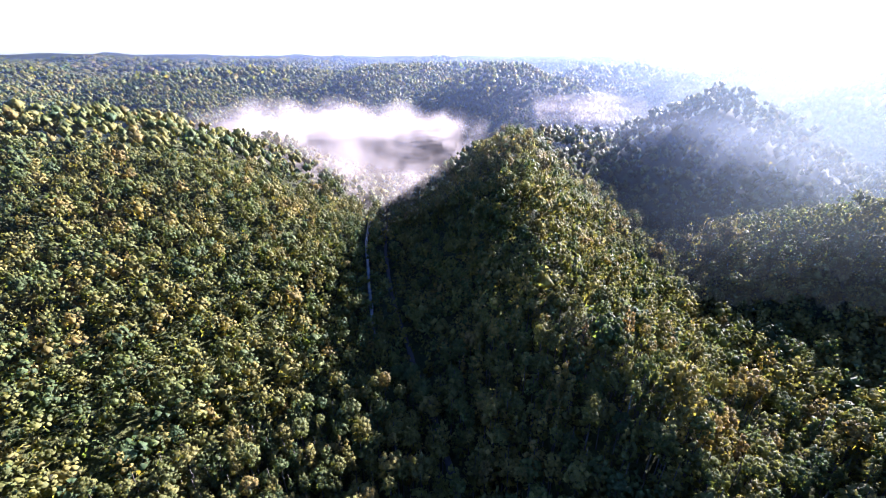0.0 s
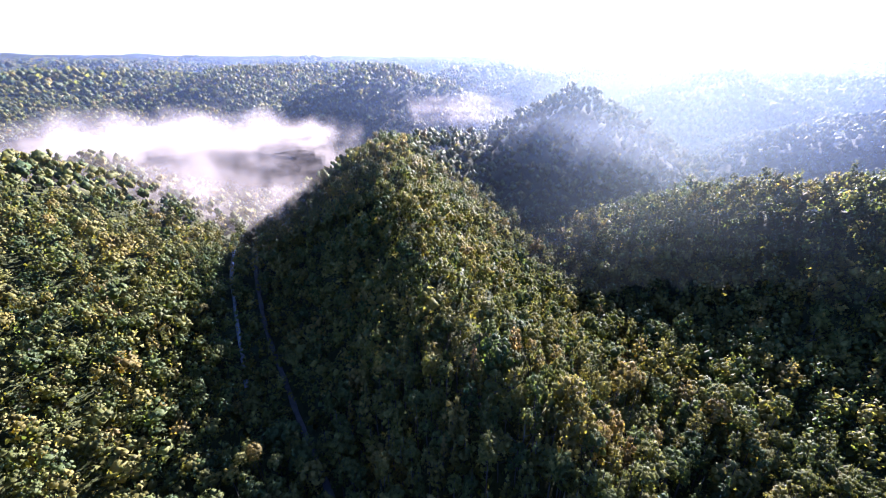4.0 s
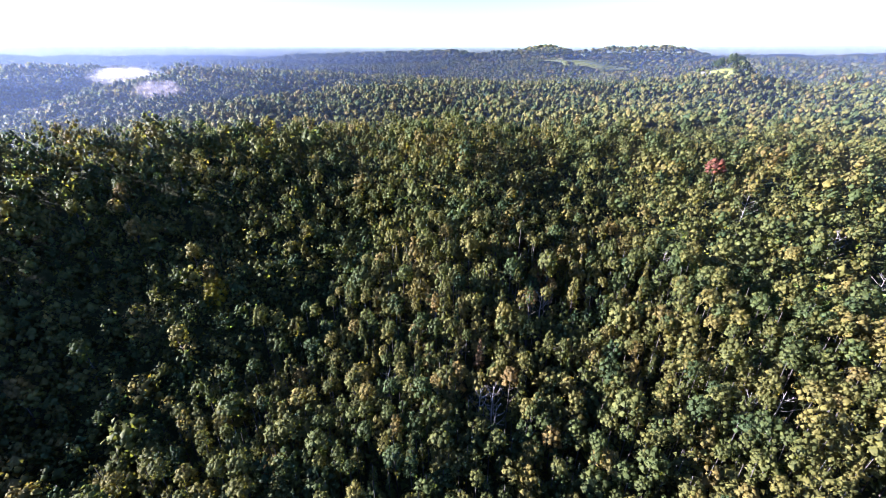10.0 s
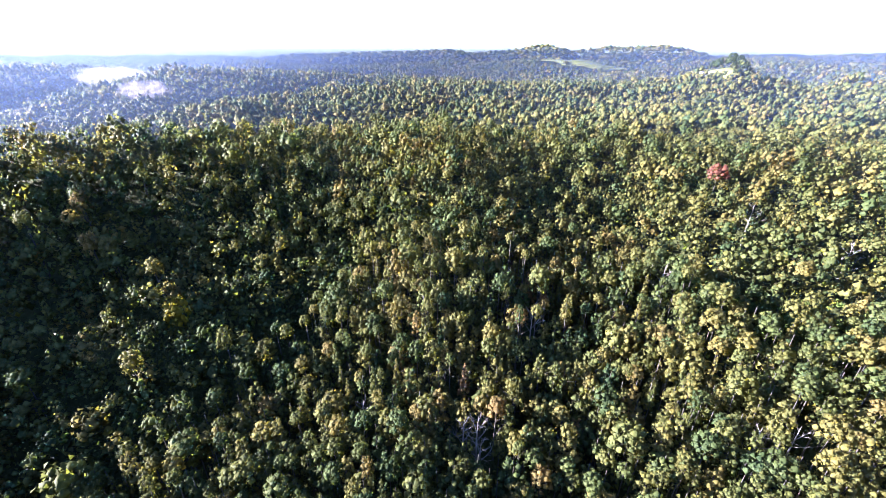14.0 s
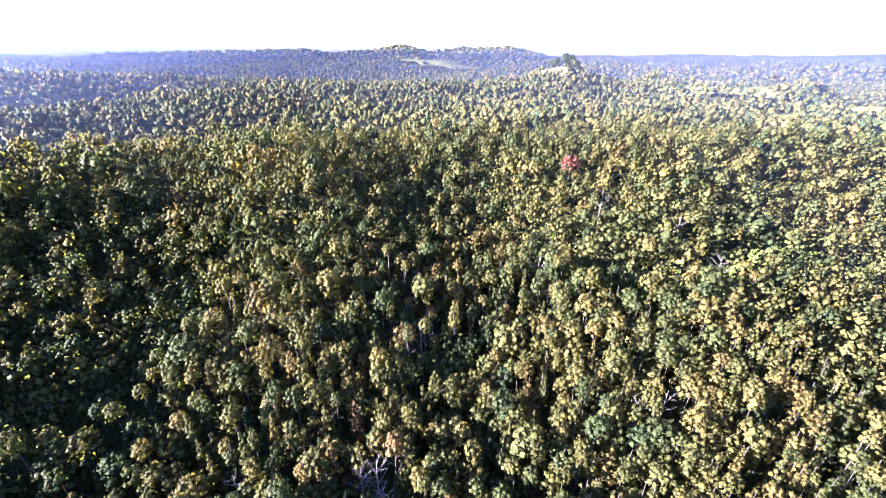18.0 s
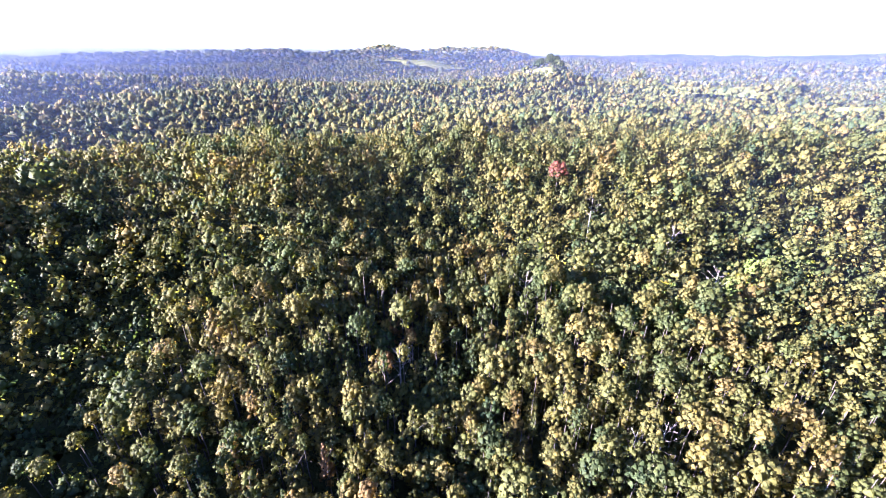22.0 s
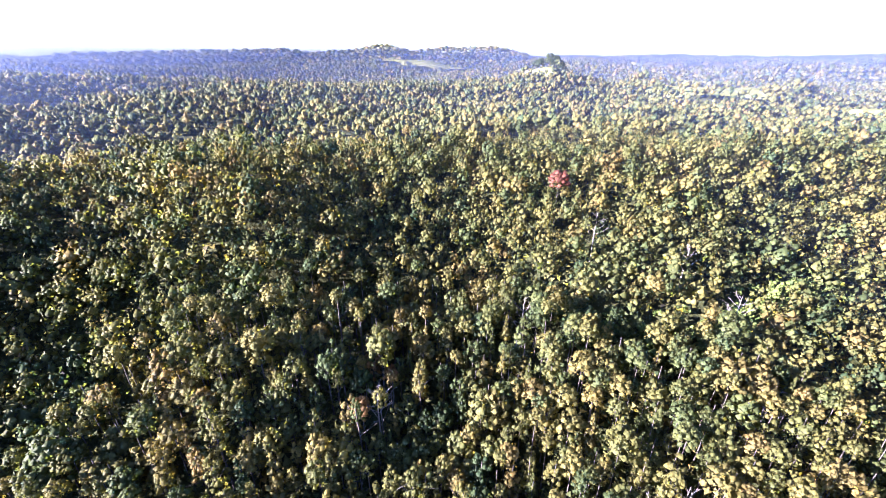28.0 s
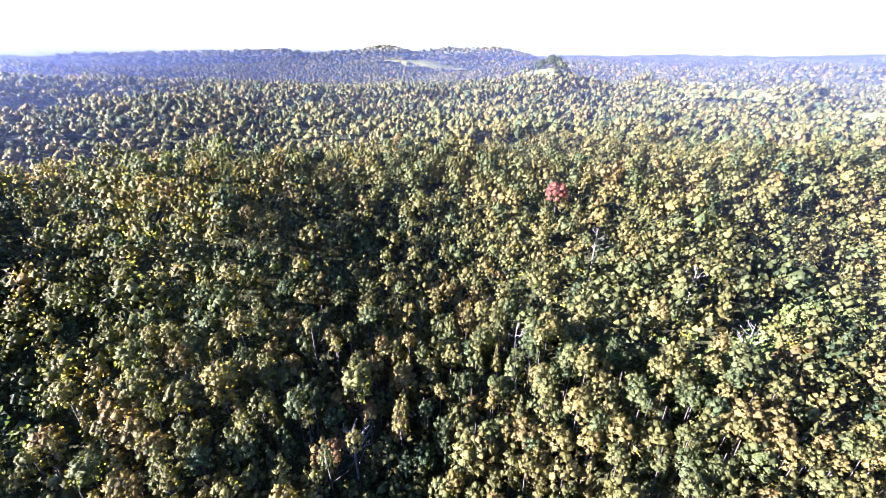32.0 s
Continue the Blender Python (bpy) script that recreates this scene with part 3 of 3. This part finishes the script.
# brush along the logging track and under thin spots
r = np.random.RandomState(28)
u = r.uniform(0, len(TRACK) - 1.001, 420)
k = u.astype(int)
tr = np.array(TRACK, float)
bx = tr[k, 0] + (tr[k + 1, 0] - tr[k, 0]) * (u - k) + r.normal(size=420) * 4.0
by = tr[k, 1] + (tr[k + 1, 1] - tr[k, 1]) * (u - k) + r.normal(size=420) * 4.0
forest("brush", FAR, bx, by, r, 3.6, 5.0, BRUSH, "bright green low brush on an old logging track")

# single trees: trunk with limbs, and a leafy crown
CROWN_MESHES = [raw_mesh("crown", v, f, [LEAF_TREE], outward=o) for v, f, o in FULL]
TRUNK_MESHES = [raw_mesh("trunk", v, f, [BARK]) for v, f in TRUNKS]
LABELS = {"broad": "broadleaf tree with a wide billowing green crown", "tall": "tall broadleaf tree with a narrow olive-green crown",
          "slim": "slender young tree with a pointed green crown"}


def tree(px, py, kind, width, height, turn, label="", leaves=None, ground_z=None, squat=1.0):
    base = new("tree")
    base.location = (px, py, float(ground_height(px, py)) if ground_z is None else ground_z)
    base.rotation_euler = (0, 0, turn)
    v = FULL[kind][0]
    top = v[:, 2].max()
    crown_h = min(width * top * 1.3, height * 0.86) * squat
    me = CROWN_MESHES[kind]
    if leaves:
        me = me.copy()
        me.materials.clear()
        me.materials.append(leaves)
    crown = new("crown", me)
    crown.parent = base
    crown.scale, crown.location = (width, width, crown_h / top), (0, 0, height - crown_h)
    stem = new("trunk", TRUNK_MESHES[kind % 4])
    stem.parent, stem.scale = base, (height, height, height * 0.97)
    return tagged(base, label or LABELS[KINDS[kind]], "tree", "trees of the near woods")


r = np.random.RandomState(31)
for px, py in near_single:
    kind = int(r.randint(len(KINDS)))
    tree(px, py, kind, 5.9 * math.exp(max(-2, min(2, r.normal())) * 0.26), 21.0 * math.exp(r.normal() * 0.13), r.uniform(0, 6.28))
tree(81, -211, 0, 9.5, 24.5, 1.0, "broadleaf tree in red autumn leaf among green ones", LEAF_RED, squat=0.6)
tree(187, -9, 1, 9, 24, 2.0, "yellow-green broadleaf tree standing above its neighbours", LEAF_YELLOW)


# tall trees that stand above the others on the shaded eastern slope and reach into the sun
r = np.random.RandomState(33)
for i in range(26):
    px, py = r.uniform(165, 255), r.uniform(-20, 135)
    tree(px, py, int(r.choice([0, 1, 2, 5])), r.uniform(5.2, 7.4), r.uniform(25.5, 29.5), r.uniform(0, 6.28),
         "tall broadleaf tree with a sunlit crown above its shaded neighbours")


def limb_mesh(points, radii, sides=5):
    """A round limb through the points, tapering by the radii."""
    v, f = [], []
    for k, (p, q) in enumerate(zip(points, radii)):
        for s in range(sides):
            a = 6.283 * s / sides
            v.append((p[0] + q * math.cos(a), p[1] + q * math.sin(a), p[2] + 0.4 * q * math.sin(a)))
        if k:
            o = (k - 1) * sides
            f += [(o + s, o + (s + 1) % sides, o + sides + (s + 1) % sides, o + sides + s) for s in range(sides)]
    return v, f


def dead_tree(px, py, height, seed, label):
    """A bare, bleached tree: stem, limbs and their twigs."""
    r = np.random.RandomState(seed)
    base = new("dead_tree")
    base.location = (px, py, float(ground_height(px, py)))
    v, f = limb_mesh([(0, 0, -1), (0.2, 0.1, height * 0.5), (0.1, -0.2, height)], [0.35, 0.22, 0.04], 6)
    mesh_object("trunk", v, f, PALE_BARK, True, base)
    for i in range(12):
        a, h = i * 2.4 + r.uniform(-0.4, 0.4), height * (0.38 + 0.05 * i)
        n = (1.25 - h / height) * height * 0.33
        end = (n * math.cos(a), n * math.sin(a), h + n * 0.75)
        mid = (end[0] * 0.5, end[1] * 0.5, h + n * 0.28)
        v, f = limb_mesh([(0.15, 0, h), mid, end], [0.13, 0.08, 0.02])
        for j in range(5):
            t = 0.4 + 0.13 * j
            b = a + r.uniform(-1.1, 1.1)
            s0 = tuple(mid[k] + (end[k] - mid[k]) * max(0, t * 2 - 1) for k in range(3))
            s1 = (s0[0] + n * 0.4 * math.cos(b), s0[1] + n * 0.4 * math.sin(b), s0[2] + n * r.uniform(0.1, 0.45))
            v2, f2 = limb_mesh([s0, s1], [0.05, 0.015], 4)
            f += [tuple(q + len(v) for q in face) for face in f2]
            v = v + v2
        mesh_object("limb", v, f, PALE_BARK, True, base)
    return tagged(base, label, "dead tree", "bare trees in the woods")


for i, (px, py, h) in enumerate(DEAD):
    dead_tree(px, py, h, 80 + i, "bare bleached dead tree among leafy ones")


def house(px, py, pz, turn, long, deep, tall, label):
    """A small gabled farmhouse with door, windows and chimney."""
    base = new("farmhouse")
    base.location, base.rotation_euler = (px, py, pz), (0, 0, turn)
    a, b = long / 2, deep / 2
    ridge_z = tall + deep * 0.32
    for name, co in (("wall", [(-a, -b, -1), (a, -b, -1), (a, -b, tall), (-a, -b, tall)]), ("wall", [(a, b, -1), (-a, b, -1), (-a, b, tall), (a, b, tall)])):
        shift = 0.15 if co[0][1] < 0 else -0.15
        v = co + [(x, y + shift, z) for x, y, z in co]
        mesh_object(name, v, [(0, 1, 2, 3), (7, 6, 5, 4), (0, 4, 5, 1), (1, 5, 6, 2), (2, 6, 7, 3), (3, 7, 4, 0)], SIDING, parent=base)
    for side in (-1, 1):
        x0, x1 = side * a, side * (a - 0.15)
        v = [(x, y, z) for x in (x0, x1) for y, z in ((-b + 0.15, -1), (b - 0.15, -1), (b - 0.15, tall), (0, ridge_z - 0.05), (-b + 0.15, tall))]
        f = [(0, 1, 2, 3, 4), (9, 8, 7, 6, 5)] + [(k, (k + 1) % 5, 5 + (k + 1) % 5, 5 + k) for k in range(5)]
        mesh_object("gable_wall", v, f, SIDING, parent=base)
        y0 = side * (b + 0.5)
        v = [(x, y, z + dz) for dz in (0, 0.18) for x, y, z in ((-a - 0.4, y0, tall - 0.3), (a + 0.4, y0, tall - 0.3), (a + 0.4, 0, ridge_z), (-a - 0.4, 0, ridge_z))]
        mesh_object("roof", v, [(0, 1, 2, 3), (7, 6, 5, 4), (0, 4, 5, 1), (1, 5, 6, 2), (2, 6, 7, 3), (3, 7, 4, 0)], ROOFING, parent=base)
        for k, wx in enumerate((-0.55, 0.0, 0.55)):
            w, lo, hi = (0.5, 0.1, 2.1) if k == 1 and side > 0 else (0.5, 1.0, 2.2)
            v = [(wx * a + sx * w, side * (b + d), z) for d in (-0.02, 0.05) for sx, z in ((-1, lo), (1, lo), (1, hi), (-1, hi))]
            mesh_object("door" if k == 1 and side > 0 else "window", v, [(0, 1, 2, 3), (7, 6, 5, 4), (0, 4, 5, 1), (1, 5, 6, 2), (2, 6, 7, 3), (3, 7, 4, 0)], PANE, parent=base)
    v = [(a * 0.5 + x, 0.3 + y, z) for z in (ridge_z - 1.0, ridge_z + 0.9) for x, y in ((-0.35, -0.35), (0.35, -0.35), (0.35, 0.35), (-0.35, 0.35))]
    mesh_object("chimney", v, [(3, 2, 1, 0), (4, 5, 6, 7), (0, 1, 5, 4), (1, 2, 6, 5), (2, 3, 7, 6), (3, 0, 4, 7)], GRAVEL, parent=base)
    return tagged(base, label, "house")


def on_open_ground(px, py):
    return float(ground_height(px, py)) + 1.0


house(215, -629, on_open_ground(215, -629) - 2.0, 0.5, 10, 6, 2.6, "small pale farmhouse with a grey metal roof on a grassy knoll")
house(-62, -520, on_open_ground(-62, -520) + 8, 0.9, 13, 8, 3.2, "small white farmhouse with a grey metal roof among trees")
for i, (px, py, kind, w, h) in enumerate([(191, -640, 1, 13, 19), (182, -640, 5, 12, 17), (203, -639, 0, 11, 15), (210, -642, 2, 10, 13), (186, -645, 2, 12, 18), (175, -637, 0, 10, 14)]):
    tree(px, py, kind, w, h, i * 1.3, "lone broadleaf tree on the grassy knoll", LEAF_KNOLL, ground_z=on_open_ground(px, py) - 0.6)

# ---- morning mist: sheets of droplets, thick in the valley, thin over the far country ----
scene.cycles.transparent_max_bounces = 48


def mist_sheets(name, centre, size, count, lean, mat, label, seed, n=22):
    """A bank of mist as a stack of wavy sheets that thin out towards the rim. size: half-lengths along its turned axes; lean: (turn, tip) in degrees."""
    r = np.random.RandomState(seed)
    turn, tip = radians(lean[0]), radians(lean[1])
    g = np.linspace(-1, 1, n)
    a, b = np.meshgrid(g, g)
    cos, faces, thick = [], [], []
    for k in range(count):
        c = (k + 0.5) / count * 2 - 1
        fade = a**2 + b**2 + c**2
        warp = 0.10 * waves(a * 60 + 30 * k, b * 60, 45, 5, k % 3)
        lx, ly, lz = a * size[0], b * size[1], (c + warp * 1.4) * size[2]
        ty, tz = ly * math.cos(tip) - lz * math.sin(tip), ly * math.sin(tip) + lz * math.cos(tip)
        px = centre[0] + lx * math.cos(turn) - ty * math.sin(turn)
        py = centre[1] + lx * math.sin(turn) + ty * math.cos(turn)
        cos.append(np.stack([px, py, centre[2] + tz], -1).reshape(-1, 3))
        i = np.arange(n * n).reshape(n, n) + k * n * n
        faces.append(np.stack([i[:-1, :-1], i[:-1, 1:], i[1:, 1:], i[1:, :-1]], -1).reshape(-1, 4))
        thick.append((0.55 - 0.95 * fade).ravel())
    me = raw_mesh(name, np.concatenate(cos), np.concatenate(faces), [mat], ("thick", np.concatenate(thick)), smooth=True)
    return tagged(new(name, me), label, "mist", kind="stuff")


BANK = mist_material("valley_mist", 0.12, 0.024, 3.0, 1.15, ragged=3.8, tint=(0.44, 0.41, 0.405))
WISP = mist_material("thin_wisps", 0.09, 0.03, 2.9, 1.25, ragged=3.6, tint=(0.36, 0.335, 0.335))
mist_sheets("mist_bank", (-150, 415, 53), (160, 38, 50), 20, (6, 62), BANK, "bright white mist lying in the valley behind the trees", 1)
mist_sheets("mist_wisp", (-118, 312, 46), (105, 42, 28), 11, (-10, 60), WISP, "thin drifting wisp of mist over the trees", 2)
mist_sheets("mist_wisp", (140, 540, 72), (85, 24, 26), 7, (-20, 60), WISP, "thin drifting wisp of mist over the trees", 3)
LAKE = mist_material("bright_valley_fog", 0.45, 0.028, 1.9, 0.75, ragged=2.7, tint=(0.62, 0.60, 0.61))
PUFF = mist_material("pink_grey_puff", 0.22, 0.04, 1.7, 0.6, ragged=2.4, tint=(0.42, 0.38, 0.42))
mist_sheets("mist_wisp", (690, -95, 98), (30, 13, 8), 5, (-100, 55), PUFF, "small pale wisp of mist against a dark slope", 4)
mist_sheets("mist_bank", (930, -98, 107), (60, 18, 14), 7, (-101, 60), LAKE, "bright white mist lying in a far valley", 5)
mist_sheets("mist_bank", (430, 760, 70), (170, 90, 34), 6, (-35, 35), WISP, "sunlit mist rising between far hills", 6)


mist_sheets("mist_bank", (-88, 392, 54), (75, 30, 28), 9, (6, 62), BANK, "bright white mist lying in the valley behind the trees", 9)
# thin valley haze; its pale sheets are also added to brighten the dark slopes
POOL = mist_material("sunlit_valley_haze", 0.034, 0.01, 0.9, -0.35, ragged=0.6, tint=(0.27, 0.30, 0.36))
mist_sheets("mist_pool", (195, 345, 48), (100, 46, 38), 9, (-28, 84), POOL, "thin sunlit mist pooled in the valley below the conical hill", 7)
mist_sheets("mist_bank", (-150, 400, 56), (115, 26, 26), 8, (6, 62), BANK, "bright white mist lying in the valley behind the trees", 8)


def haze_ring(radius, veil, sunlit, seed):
    """A thin standing veil of haze round the country, gone above the skyline; made thicker and paler under the sun to
    paint its glare.
    """
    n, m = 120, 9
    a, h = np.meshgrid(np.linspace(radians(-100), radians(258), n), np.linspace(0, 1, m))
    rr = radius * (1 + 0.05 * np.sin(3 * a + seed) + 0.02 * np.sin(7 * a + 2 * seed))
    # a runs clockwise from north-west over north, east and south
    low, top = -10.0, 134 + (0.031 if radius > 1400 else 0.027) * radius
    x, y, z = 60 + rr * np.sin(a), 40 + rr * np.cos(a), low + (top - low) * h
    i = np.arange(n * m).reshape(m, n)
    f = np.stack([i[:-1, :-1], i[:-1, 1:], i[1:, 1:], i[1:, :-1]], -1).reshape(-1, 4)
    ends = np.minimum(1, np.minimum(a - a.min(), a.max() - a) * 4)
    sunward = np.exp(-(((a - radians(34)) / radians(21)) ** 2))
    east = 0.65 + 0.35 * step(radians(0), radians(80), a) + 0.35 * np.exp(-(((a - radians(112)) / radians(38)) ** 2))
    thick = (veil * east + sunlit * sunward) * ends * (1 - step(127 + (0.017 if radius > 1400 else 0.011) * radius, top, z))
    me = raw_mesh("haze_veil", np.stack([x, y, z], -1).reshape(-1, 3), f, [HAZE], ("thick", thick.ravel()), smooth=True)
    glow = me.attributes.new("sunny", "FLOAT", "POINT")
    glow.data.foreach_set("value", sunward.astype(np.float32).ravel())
    return tagged(new("haze_veil", me), "thin blue morning haze over the far valleys, sunward glare in its colour", "haze", kind="stuff")


HAZE = mist_material("morning_haze", 1, 0.004, 1, 0, ragged=0.5, tint=(0.066, 0.092, 0.160), sunward_tint=(0.100, 0.128, 0.152))
# the nearest rings hold only the added glare towards the sun
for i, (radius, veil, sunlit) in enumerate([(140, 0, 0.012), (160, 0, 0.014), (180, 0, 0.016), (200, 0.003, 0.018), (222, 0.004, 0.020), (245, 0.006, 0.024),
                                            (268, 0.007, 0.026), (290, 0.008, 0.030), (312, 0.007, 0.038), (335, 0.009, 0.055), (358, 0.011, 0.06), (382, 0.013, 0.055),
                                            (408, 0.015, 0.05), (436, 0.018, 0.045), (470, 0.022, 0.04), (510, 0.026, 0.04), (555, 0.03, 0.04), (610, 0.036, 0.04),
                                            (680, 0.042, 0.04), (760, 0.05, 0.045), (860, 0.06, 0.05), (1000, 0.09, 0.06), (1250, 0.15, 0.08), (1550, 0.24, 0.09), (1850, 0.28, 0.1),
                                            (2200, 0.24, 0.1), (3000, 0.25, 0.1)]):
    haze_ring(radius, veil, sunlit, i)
